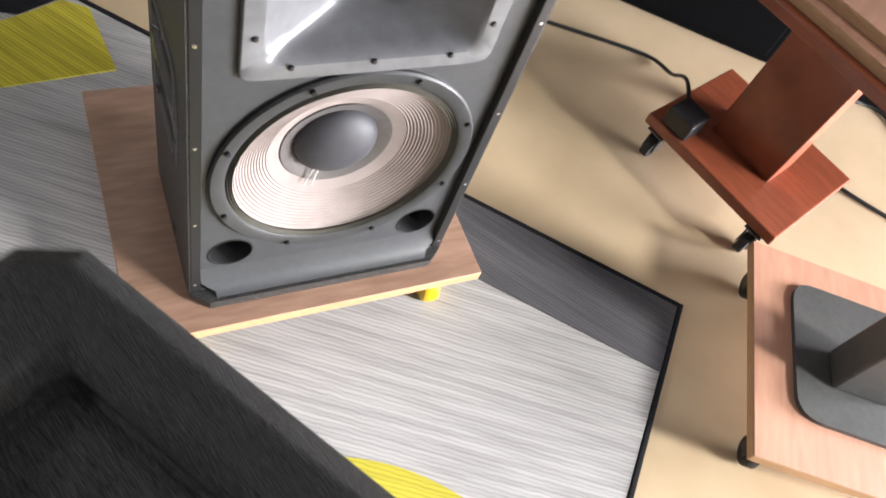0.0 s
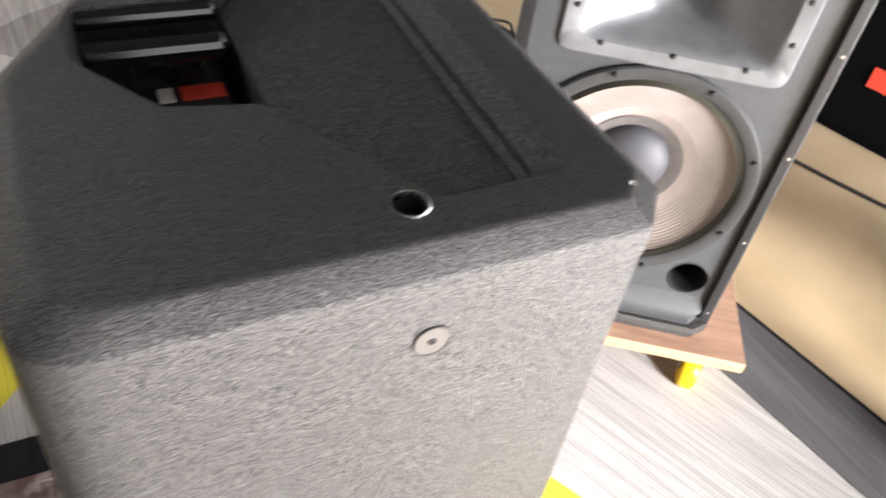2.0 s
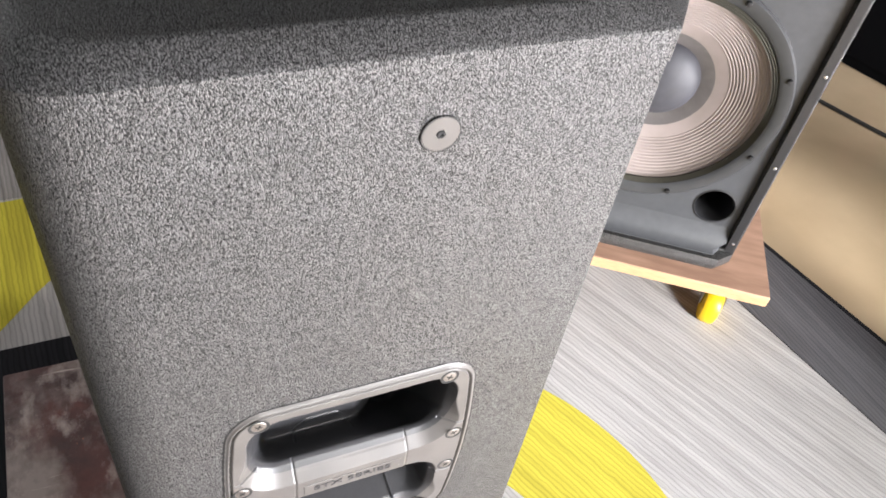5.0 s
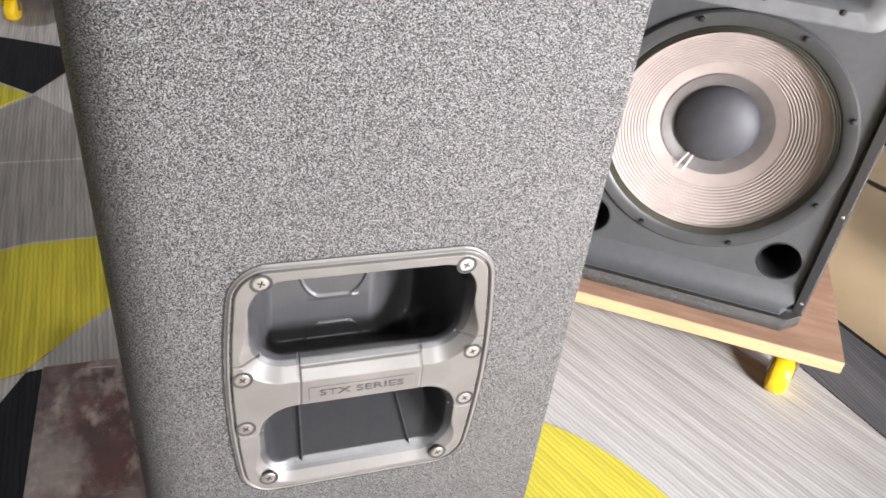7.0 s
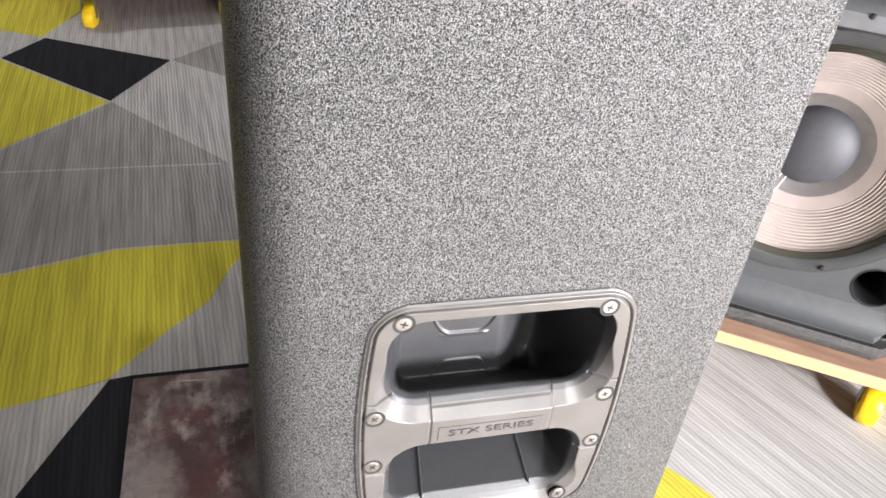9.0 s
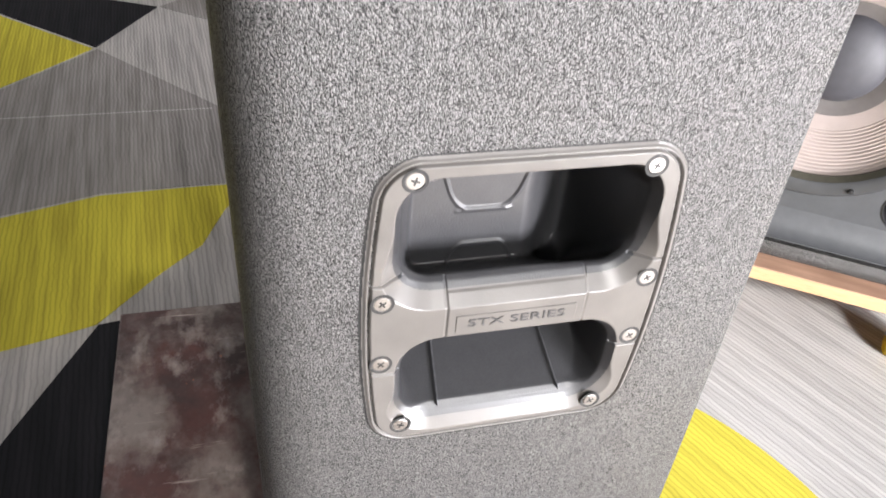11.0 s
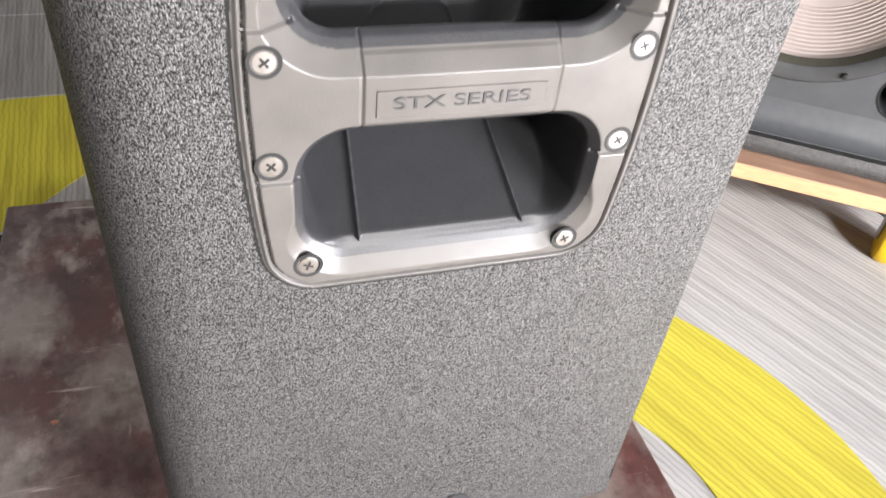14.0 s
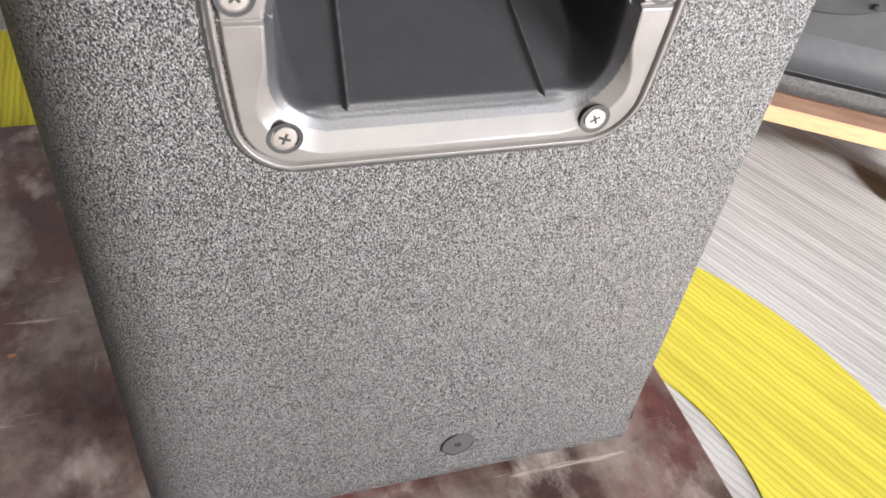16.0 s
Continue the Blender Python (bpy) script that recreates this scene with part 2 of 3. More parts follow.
def prism(poly, z0, z1, bm=None):
    bm = bm or bmesh.new()
    lo = [bm.verts.new((x, y, z0)) for x, y in poly]
    hi = [bm.verts.new((x, y, z1)) for x, y in poly]
    bm.faces.new(hi)
    bm.faces.new(lo[::-1])
    for i in range(len(poly)):
        j = (i + 1) % len(poly)
        bm.faces.new((lo[i], lo[j], hi[j], hi[i]))
    return bm


def rounded(poly, radii, seg=6):
    """A polygon with each corner turned into an arc."""
    out = []
    n = len(poly)
    for i, p in enumerate(poly):
        p, a, b = Vector(p), Vector(poly[i - 1]), Vector(poly[(i + 1) % n])
        r = radii[i] if isinstance(radii, (list, tuple)) else radii
        if r <= 0:
            out.append(tuple(p))
            continue
        u, w = (a - p).normalized(), (b - p).normalized()
        half = math.acos(max(-1, min(1, u.dot(w)))) / 2
        d = min(r / math.tan(half), (a - p).length * 0.49, (b - p).length * 0.49)
        s, e = p + u * d, p + w * d
        for k in range(seg + 1):
            f = k / seg
            q = s * (1 - f) ** 2 + p * 2 * f * (1 - f) + e * f ** 2
            out.append(tuple(q))
    return out


def inset(poly, d):
    """A convex anticlockwise polygon shrunk by d."""
    n = len(poly)
    out = []
    for i in range(n):
        p, a, b = Vector(poly[i]), Vector(poly[i - 1]), Vector(poly[(i + 1) % n])
        u, w = (p - a).normalized(), (b - p).normalized()
        nu, nw = Vector((-u.y, u.x)), Vector((-w.y, w.x))
        k = nu + nw
        out.append(tuple(p + k * (d / max(0.3, k.dot(nu)))))
    return out


def carve(ob, *cutters):
    """Cuts closed bmeshes out of a mesh object, for good."""
    for bm in cutters:
        me = bpy.data.meshes.new("cutter")
        bmesh.ops.recalc_face_normals(bm, faces=bm.faces)
        bm.to_mesh(me)
        bm.free()
        c = new("cutter", me)
        c.parent = ob.parent
        mod = ob.modifiers.new("cut", "BOOLEAN")
        mod.object, mod.operation, mod.solver = c, "DIFFERENCE", "EXACT"
        deps = bpy.context.evaluated_depsgraph_get()
        done = bpy.data.meshes.new_from_object(ob.evaluated_get(deps))
        ob.modifiers.clear()
        ob.data = done
        bpy.data.objects.remove(c)
        bpy.data.meshes.remove(me)


def tube(points, radius, n=8):
    """A smooth cable through points."""
    cu = bpy.data.curves.new("cable", "CURVE")
    cu.dimensions, cu.bevel_depth, cu.bevel_resolution, cu.resolution_u = "3D", radius, 2, 10
    sp = cu.splines.new("NURBS")
    sp.points.add(len(points) - 1)
    for p, q in zip(sp.points, points):
        p.co = (*q, 1)
    sp.use_endpoint_u, sp.order_u = True, 4
    ob = bpy.data.objects.new("tmp", cu)
    scene.collection.objects.link(ob)
    me = bpy.data.meshes.new_from_object(ob.evaluated_get(bpy.context.evaluated_depsgraph_get()))
    bpy.data.objects.remove(ob)
    bm = bmesh.new()
    bm.from_mesh(me)
    return bm


def words(text, size, depth):
    """Letters of the built-in font as a mesh, lying in the xy plane, centred."""
    cu = bpy.data.curves.new("words", "FONT")
    cu.body, cu.size, cu.extrude, cu.align_x, cu.align_y = text, size, depth, "CENTER", "CENTER"
    ob = bpy.data.objects.new("tmp", cu)
    scene.collection.objects.link(ob)
    me = bpy.data.meshes.new_from_object(ob.evaluated_get(bpy.context.evaluated_depsgraph_get()))
    bpy.data.objects.remove(ob)
    bm = bmesh.new()
    bm.from_mesh(me)
    return bm


# ---- the room ----
X0, X1, Y0, Y1, ZC = -3.2, 4.2, -3.0, 4.6, 2.8
tagged(link("floor", box(X0, X1, Y0, Y1, -0.06, 0.0), FLOORM), "beige vinyl floor with soft mottling", "floor", kind="structure")
# walls and ceiling are out of view, kept dark to hold back bounced light
tagged(link("wall_north", box(X0 - 0.15, X1 + 0.15, Y1, Y1 + 0.15, 0, ZC), WALLM), "unseen plain grey wall closing the room", "wall", kind="structure")
tagged(link("wall_east", box(X1, X1 + 0.15, Y0, Y1, 0, ZC), WALLM), "unseen plain grey wall closing the room", "wall", kind="structure")
tagged(link("wall_west", box(X0 - 0.15, X0, Y0, Y1, 0, ZC), WALLM), "unseen plain grey wall closing the room", "wall", kind="structure")
# unseen wall; its openings only steer where the sun falls
south = link("sun_mask_wall", box(X0 - 0.15, X1 + 0.15, Y0 - 0.15, Y0, 0, ZC), WALLM)
carve(south, box(0.30, 1.85, Y0 - 0.3, Y0 + 0.1, 0.05, 2.55), box(1.95, 3.25, Y0 - 0.3, Y0 + 0.1, 0.03, 1.05))
tagged(south, "unseen grey wall, two openings cut to shape the sunlight", "wall", kind="structure")
tagged(link("ceiling", box(X0 - 0.15, X1 + 0.15, Y0 - 0.15, Y1 + 0.15, ZC, ZC + 0.1), material("bounce_cut_charcoal", (0.05, 0.05, 0.05), 0.9, scale=20)), "unseen charcoal ceiling, dark to cut bounced light", "ceiling", kind="structure")

# ---- the rug ----
rug = thing("rug", pose(1.266, -0.060, 0, 0, 0, -RUG_TURN), "grey carpet with yellow and black shapes and a dark border", "rug")
# rug plane: x towards the border, negative inwards; y along the border


def rug_local(x, y):
    v = Matrix.Rotation(radians(RUG_TURN), 2) @ Vector((x - 1.266, y + 0.060))
    return (v.x, v.y)


def field(name, world_pts, mat, top, radii=0.0):
    pts = [rug_local(*p) for p in world_pts]
    if radii:
        pts = rounded(pts, radii)
    area2 = sum(pts[i - 1][0] * pts[i][1] - pts[i][0] * pts[i - 1][1] for i in range(len(pts)))
    if area2 < 0:
        pts = pts[::-1]
    return part(name, prism(pts, 0.001, top), mat, rug)


part("carpet_base", box(-3.2, 0, 0, 3.1, 0.0005, 0.010, 0.002), C_LIGHT, rug)
part("border", box(0.0, 0.012, -0.012, 3.112, 0.0005, 0.012, 0.003), C_BLACK, rug)
part("border", box(-3.2, 0.0, -0.012, 0.0, 0.0005, 0.012, 0.003), C_BLACK, rug)
part("band", box(-0.165, -0.001, 0.001, 1.10, 0.001, 0.0127), C_DARK, rug)
arc = [(0.27 + 0.392 * math.cos(radians(a)), 0.05 + 0.392 * math.sin(radians(a))) for a in range(-50, 76, 3)]
arc += [(0.27 + 0.215 * math.cos(radians(a)), 0.05 + 0.215 * math.sin(radians(a))) for a in range(75, -51, -3)]
field("yellow_shape", arc, C_YEL2, 0.0125)
field("grey_tile", [(-1.75, 0.3), (-0.02, 0.3), (0.03, 2.75), (-1.75, 2.4)], C_LIGHT2, 0.0112)
# black pattern field, widened over the shadow under and behind the board
field("black_shape", [(-0.215, 0.602), (-0.182, 0.607), (0.2, 0.61), (0.2, 0.05), (-0.475, 0.05)], C_BLACK, 0.0130)
field("yellow_shape", [(-1.4, 0.53), (-0.416, 0.882), (-0.242, 0.936), (-0.10, 0.943), (0.012, 0.942), (-0.035, 0.865), (-0.073, 0.77), (-0.134, 0.707), (-0.218, 0.604), (-0.29, 0.582), (-0.356, 0.566), (-1.4, 0.1)], C_YEL, 0.0125)
field("black_shape", [(-0.599, 1.838), (-0.516, 1.976), (-0.181, 1.814), (-0.307, 1.569)], C_BLACK, 0.0135)
field("yellow_shape", [(-0.605, 1.832), (-0.313, 1.562), (-0.41, 1.449), (-0.506, 1.341), (-1.2, 1.05), (-1.2, 1.86)], C_YEL, 0.0125)
field("yellow_shape", [(-0.72, 2.09), (-0.645, 2.04), (-0.526, 1.990), (-0.40, 2.34), (-1.0, 2.3)], C_YEL, 0.0125)
field("grey_shape", [(-0.303, 1.560), (-0.036, 1.246), (0.0, 0.952), (-0.242, 0.944), (-0.416, 0.890), (-1.2, 0.62), (-1.2, 1.043), (-0.503, 1.334), (-0.407, 1.442)], C_MID, 0.0118)
field("grey_shape", [(-0.175, 1.818), (0.05, 1.64), (0.2, 2.1), (-0.05, 1.945)], C_MID, 0.0118)
field("seam", [(-1.15, 1.232), (-0.05, 1.237), (-0.05, 1.242), (-1.15, 1.238)], C_LIGHT2, 0.0121)
field("yellow_shape", [(0.70, 1.22), (0.911, 1.106), (0.99, 1.265), (0.965, 1.315), (0.875, 1.329), (0.76, 1.36)], C_YEL, 0.0125)
field("black_shape", [(0.875, 1.335), (0.963, 1.322), (0.935, 1.47), (0.924, 1.495), (0.887, 1.483), (0.82, 1.40)], C_BLACK, 0.0125)


# ---- the loudspeaker ----
W2, DEEP, HIGH = 0.209, 0.30, 0.667
K = 0.95
spk = thing("loudspeaker", pose(0.30, W2, 0.19, 0, 0, 90), "black textured loudspeaker cabinet standing on a worn brown board", "loudspeaker", "loudspeakers")
plan = [(-0.183, -0.005), (0.183, -0.005), (W2, 0.018), (W2, 0.173), (-0.02, DEEP), (-W2, DEEP), (-W2, 0.018)]
plan_radii = [0.004, 0.004, 0.004, 0.02, 0.03, 0.034, 0.002]
bm = bmesh.new()
levels = [(0.014, 0.0), (0.004, 0.004), (0.0, 0.012), (0.0, 0.020), (0.0, 0.648), (0.0, 0.6562), (0.0008, 0.6572), (0.0014, 0.6578), (0.0130, 0.6660), (0.0142, 0.6667), (0.018, HIGH)]
rings = [[bm.verts.new((x, y, z)) for x, y in rounded(inset(plan, d), plan_radii, 5)] for d, z in levels]
n = len(rings[0])
for a, b in zip(rings, rings[1:]):
    for i in range(n):
        bm.faces.new((a[i], a[(i + 1) % n], b[(i + 1) % n], b[i]))
bm.faces.new(rings[0][::-1])
bm.faces.new(rings[-1])
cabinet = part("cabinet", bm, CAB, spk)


def side(x, y, z):
    """From the handle side's own plan (x forwards, y inwards, z over the floor) to the cabinet's."""
    return (-W2 + y, DEEP - x, z - 0.19)


HX, HZ = 0.141, 0.531
SIDE = Matrix(((0, 0, -1, 0), (-1, 0, 0, 0), (0, 1, 0, 0), (0, 0, 0, 1)))     # xy plane onto the handle side


def cyl_y(u, d0, d1, z, r, n=40):
    bmc = bmesh.new()
    bmesh.ops.create_cone(bmc, cap_ends=True, segments=n, radius1=r, radius2=r, depth=d1 - d0,
                          matrix=Matrix.Translation((u, (d0 + d1) / 2, z)) @ Matrix.Rotation(radians(90), 4, "X"))
    return bmc


WZ = 0.2854
front = rounded([(-0.1925, 0.034), (0.1925, 0.034), (0.1925, 0.6355), (-0.1925, 0.6355)], 0.008, 3)
cut_front = bmesh.new()
lo = [cut_front.verts.new((x, -0.05, z)) for x, z in front]
hi = [cut_front.verts.new((x, 0.0315, z)) for x, z in front]
cut_front.faces.new(lo)
cut_front.faces.new(hi[::-1])
for i in range(len(front)):
    j = (i + 1) % len(front)
    cut_front.faces.new((lo[i], hi[i], hi[j], lo[j]))
PORT_X, PORT_Z = 0.148, 0.1094
# recess in the top and the deep cup beside it
top_xy = [(0.187, 0.045), (0.253, 0.048), (0.258, 0.352), (0.187, 0.355), (0.130, 0.262), (0.130, 0.140)]
top_poly = [side(x, y, 0)[:2] for x, y in top_xy]
cup_poly = [side(x, y, 0)[:2] for x, y in [(0.084, 0.148), (0.136, 0.139), (0.136, 0.266), (0.050, 0.262), (0.050, 0.198)]]


def ccw(p):
    return p if sum(p[i - 1][0] * p[i][1] - p[i][0] * p[i - 1][1] for i in range(len(p))) > 0 else p[::-1]


top_poly, cup_poly = ccw(top_poly), ccw(cup_poly)


def sink(poly, z0, lip, flare=0.0065):
    b = bmesh.new()
    lv = [(lip, z0), (0.0, z0 + 0.004), (0.0, HIGH - flare * 1.1), (-0.3 * flare, HIGH - 0.6 * flare), (-flare, HIGH), (-flare - 0.001, HIGH + 0.03)]
    rr = [[b.verts.new((x, y, z)) for x, y in rounded(inset(poly, d), 0.012, 5)] for d, z in lv]
    k = len(rr[0])
    b.faces.new(rr[0][::-1])
    b.faces.new(rr[-1])
    for a, c in zip(rr, rr[1:]):
        for i in range(k):
            b.faces.new((a[i], a[(i + 1) % k], c[(i + 1) % k], c[i]))
    return b


ax, ay, az = side(0.1695, 0.039, 0)
hx0, hz0 = side(HX, 0, HZ)[1], HZ - 0.19
hole = rounded([(-0.0735, -0.0925), (0.0735, -0.0925), (0.0735, 0.0925), (-0.0735, 0.0925)], 0.024, 6)
grip_hole = prism(hole, -0.105, 0.03)
bmesh.ops.transform(grip_hole, matrix=Matrix.Translation(side(HX, 0, HZ)) @ SIDE, verts=grip_hole.verts)
carve(cabinet, box(-0.3, 0.3, -0.05, 0.0195, 0.030, 0.6395), cut_front, sink(inset(top_poly, 0.005), HIGH - 0.022, 0.003, 0.011), sink(cup_poly, HIGH - 0.075, 0.004),
      grip_hole,
      lathe([(0, HIGH - 0.02), (0.0085, HIGH - 0.02), (0.0085, HIGH + 0.01), (0, HIGH + 0.01)], 24, Matrix.Translation((ax, ay, 0))),
      cyl_y(0, 0.0, 0.13, WZ, 0.172 * K), box(-0.137, 0.137, 0.0, 0.14, 0.490, 0.630),
      cyl_y(-PORT_X, 0.0, 0.12, PORT_Z, 0.031, 28), cyl_y(PORT_X, 0.0, 0.12, PORT_Z, 0.031, 28))
me = cabinet.data
me.polygons.foreach_set("use_smooth", [True] * len(me.polygons))
me.set_sharp_from_angle(angle=radians(30))

# painted baffle inside the rim
bf = bmesh.new()
inner = inset([(x, z) for x, z in front], 0.0015)
lo = [bf.verts.new((x, 0.0300, z)) for x, z in inner]
hi = [bf.verts.new((x, 0.0410, z)) for x, z in inner]
bf.faces.new(lo)
bf.faces.new(hi[::-1])
for i in range(len(inner)):
    j = (i + 1) % len(inner)
    bf.faces.new((lo[i], hi[i], hi[j], lo[j]))
baffle = part("baffle", bf, BAFFLE, spk, "dark grey painted baffle")
carve(baffle, cyl_y(0, 0.0, 0.13, WZ, 0.174 * K), box(-0.135, 0.135, -0.02, 0.14, 0.492, 0.628, 0.02, 3),
      cyl_y(-PORT_X, -0.01, 0.12, PORT_Z, 0.031, 28), cyl_y(PORT_X, -0.01, 0.12, PORT_Z, 0.031, 28))
# sloping sill between the baffle and the bottom lip
sill = bmesh.new()
cut_side = [(0.0305, 0.074), (0.0275, 0.062), (0.020, 0.048), (0.008, 0.0375), (0.0, 0.0345), (0.0, 0.033), (0.0305, 0.033)]
ends = [[sill.verts.new((x * (1 - (0.10 if y < 0.01 else 0)), y, z)) for y, z in cut_side] for x in (-0.191, 0.191)]
for i in range(len(cut_side)):
    j = (i + 1) % len(cut_side)
    sill.faces.new((ends[0][i], ends[0][j], ends[1][j], ends[1][i]))
for e in ends:
    sill.faces.new(e)
part("sill", sill, BAFFLE, spk, "curved dark grey sill under the baffle", True)

# woofer
FACE = Matrix.Translation((0, 0.0300, WZ)) @ Matrix.Rotation(radians(90), 4, "X") @ Matrix.Scale(K, 4)
woofer = part("woofer_frame", lathe([(0.171, -0.02), (0.171, 0.004), (0.176, 0.0075), (0.1905, 0.0075), (0.1935, 0.0045), (0.1935, 0.0)], 96, FACE), material("cast_grey_frame", (0.045, 0.046, 0.048), 0.42, scale=60), spk, "ribbed dark metal woofer frame", True)
surround = [(0.1715, 0.002)] + [(0.171 - 0.0035 * k / 4, 0.001 + 0.0022 * math.cos(k * math.pi / 2)) for k in range(13)]
part("surround", lathe(surround, 96, FACE), material("olive_black_doped_cloth", (0.085, 0.080, 0.062), 0.5, scale=200), woofer, "dark pleated cloth surround", True)
prof = []
for k in range(181):
    r = 0.162 - (0.162 - 0.058) * k / 180
    s = (0.162 - r) / (0.162 - 0.058)
    ripple = 0.0008 * math.sin((0.162 - r) / 0.0046 * 2 * math.pi) if 0.104 < r < 0.160 else 0.0
    prof.append((r, -0.002 - 0.050 * s ** 0.8 + ripple))
part("cone", lathe(prof, 96, FACE), CONE, woofer, "pale pinkish paper cone with concentric ripples", True)
dome = [(0.0635 * math.cos(radians(a)), -0.050 + 0.034 * math.sin(radians(a))) for a in range(0, 91, 5)]
part("dust_cap", lathe(dome, 64, FACE), DOME, woofer, "smooth dark grey dust cap", True)
# shading of the cone round the cap, put into a grey ring
part("shade_ring", lathe([(0.084, -0.0395), (0.080, -0.0405), (0.066, -0.0465), (0.060, -0.049)], 64, FACE), material("shaded_paper", (0.13, 0.118, 0.114), 0.40, scale=60), woofer, "grey ring round the cap, shading put into its colour", True)
for k in range(8):
    a = radians(22.5 + 45 * k)
    part("frame_bolt", lathe([(0, 0.012), (0.0035, 0.0115), (0.0042, 0.009), (0.0042, 0.006)], 10, Matrix.Translation((0.175 * math.cos(a), 0.0300, WZ + 0.175 * math.sin(a))) @ Matrix.Rotation(radians(90), 4, "X")), BLACK, woofer)

for a in (-118, -110):
    ca, sa = math.cos(radians(a)), math.sin(radians(a))
    pts = [(r * ca, r * sa, h) for r, h in ((0.058, -0.040), (0.066, -0.040), (0.078, -0.036), (0.090, -0.0335))]
    wire = tube(pts, 0.0011)
    bmesh.ops.transform(wire, matrix=FACE, verts=wire.verts)
    part("lead_wire", wire, WHITE, woofer, "thin pale lead wire glued on the cone")
# horn
ZH = 0.5595


def superring(a, b, e, k=48):
    out = []
    for i in range(k):
        t = 2 * math.pi * i / k
        c, s = math.cos(t), math.sin(t)
        out.append((a * math.copysign(abs(c) ** (2 / e), c), b * math.copysign(abs(s) ** (2 / e), s)))
    return out


hb = bmesh.new()
stages = [(0.166, 0.0965, 14, 0.0105), (0.166, 0.0965, 14, 0.0065), (0.1635, 0.094, 14, 0.0045), (0.140, 0.074, 12, 0.0045),
          (0.134, 0.069, 12, 0.009), (0.112, 0.062, 10, 0.026), (0.074, 0.054, 8, 0.048), (0.042, 0.046, 6, 0.066), (0.026, 0.036, 4, 0.086), (0.023, 0.024, 2, 0.10)]
rings = [[hb.verts.new((x * 0.93, d + 0.0195, ZH + z * K)) for x, z in superring(a, b, e)] for a, b, e, d in stages]
for a, b in zip(rings, rings[1:]):
    for i in range(48):
        hb.faces.new((a[i], a[(i + 1) % 48], b[(i + 1) % 48], b[i]))
horn = part("horn", hb, HORN, spk, "satin grey flared horn", True)
part("throat_plug", lathe([(0, 0.012), (0.012, 0.009), (0.020, 0.0), (0.024, -0.002)], 24, Matrix.Translation((0, 0.1165, ZH)) @ Matrix.Rotation(radians(90), 4, "X")), WHITE, horn, "pale round throat plug", True)
for u, z in [(s * u, z) for s in (-1, 1) for u, z in ((0.139, 0.533), (0.097, 0.4875), (0.139, 0.591), (0.097, 0.631))] + [(0, 0.4875), (0, 0.631)]:
    part("horn_screw", lathe([(0, 0.0028), (0.003, 0.0024), (0.0042, 0.0)], 12, Matrix.Translation((u, 0.0240, z)) @ Matrix.Rotation(radians(90), 4, "X")), BLACK, horn)
for u in (-PORT_X, PORT_X):
    part("port", lathe([(0.034, 0.0004), (0.0315, 0.001), (0.030, -0.004), (0.0295, -0.10), (0, -0.101)], 32, Matrix.Translation((u, 0.0300, PORT_Z)) @ Matrix.Rotation(radians(90), 4, "X")), BLACK, spk, "round black bass port", True)
for u in (-0.2008, 0.2008):
    for z in (0.051, 0.212, 0.373, 0.534, 0.620):
        part("rim_screw", lathe([(0, 0.0022), (0.0025, 0.0018), (0.0036, 0.0)], 12, Matrix.Translation((u, 0.0195, z)) @ Matrix.Rotation(radians(90), 4, "X")), CHROME, spk)

for u in (-1, 1):
    part("front_rim", box(*sorted((u * 0.1928, u * 0.2065)), 0.0183, 0.0200, 0.0305, 0.639, 0.0004, 1), BLACK, spk, "smooth black rim beside the baffle")

# handle cup: relief over the side, drawn from smooth outlines


def rbox(px, pz, cx, cz, hx, hz, r):
    qx, qz = np.abs(px - cx) - hx + r, np.abs(pz - cz) - hz + r
    return np.hypot(np.maximum(qx, 0), np.maximum(qz, 0)) + np.minimum(np.maximum(qx, qz), 0) - r


def step(a, b, v):
    t = np.clip((v - a) / (b - a), 0, 1)
    return t * t * (3 - 2 * t)


NX, NZ = 330, 384
px, pz = np.meshgrid(np.linspace(-0.0850, 0.0850, NX), np.linspace(-0.0985, 0.0985, NZ))
bulge = 0.0075 * (1 - (pz / 0.095) ** 2)
edge = rbox(px / (0.0755 + bulge) * 0.08, pz, 0, 0, 0.08, 0.0955, 0.021)
up = rbox(px, pz - 0.0005, 0, 0.0485, 0.0645, 0.0325, 0.019)
low = rbox(px, pz, 0, -0.0485, 0.0615, 0.0305, 0.020)
high = -0.0022 + 0.0015 * step(-0.0022, -0.0002, edge)
groove = np.abs(edge + 0.0035)
high = high + 0.0026 * (1 - step(0.0003, 0.0011, groove))
for zl in (0.0245, -0.0375):
    seam = np.abs(pz - zl)
    outside = step(0.0, 0.001, np.minimum(up, low)) * (edge < -0.003)
    high = high + 0.0018 * (1 - step(0.0003, 0.0010, seam)) * outside * (np.abs(px) > 0.045)
# upper opening: lip, then a deep rounded cup
lip_w = 0.0035 + 0.0075 * step(0.058, 0.020, pz)
lip = np.clip((lip_w - up) / (lip_w + 0.0015), 0, 1)
cup_up = np.where(up < lip_w, lip * 0.010 + step(0.0, -0.014, up) * (0.028 + 0.036 * step(0.010, 0.050, px)), 0)
# lower opening: a ramp that falls inwards towards its top
lip_l = 0.0035 + 0.0060 * step(-0.050, -0.076, pz)
lipl = np.clip((lip_l - low) / (lip_l + 0.0015), 0, 1)
ramp = np.clip((pz + 0.074) / 0.040, 0, 1)
cup_lo = np.where(low < lip_l, lipl * 0.006 + step(-0.0005, -0.006, low) * (0.003 + 0.082 * ramp), 0)
high = high + cup_up + cup_lo
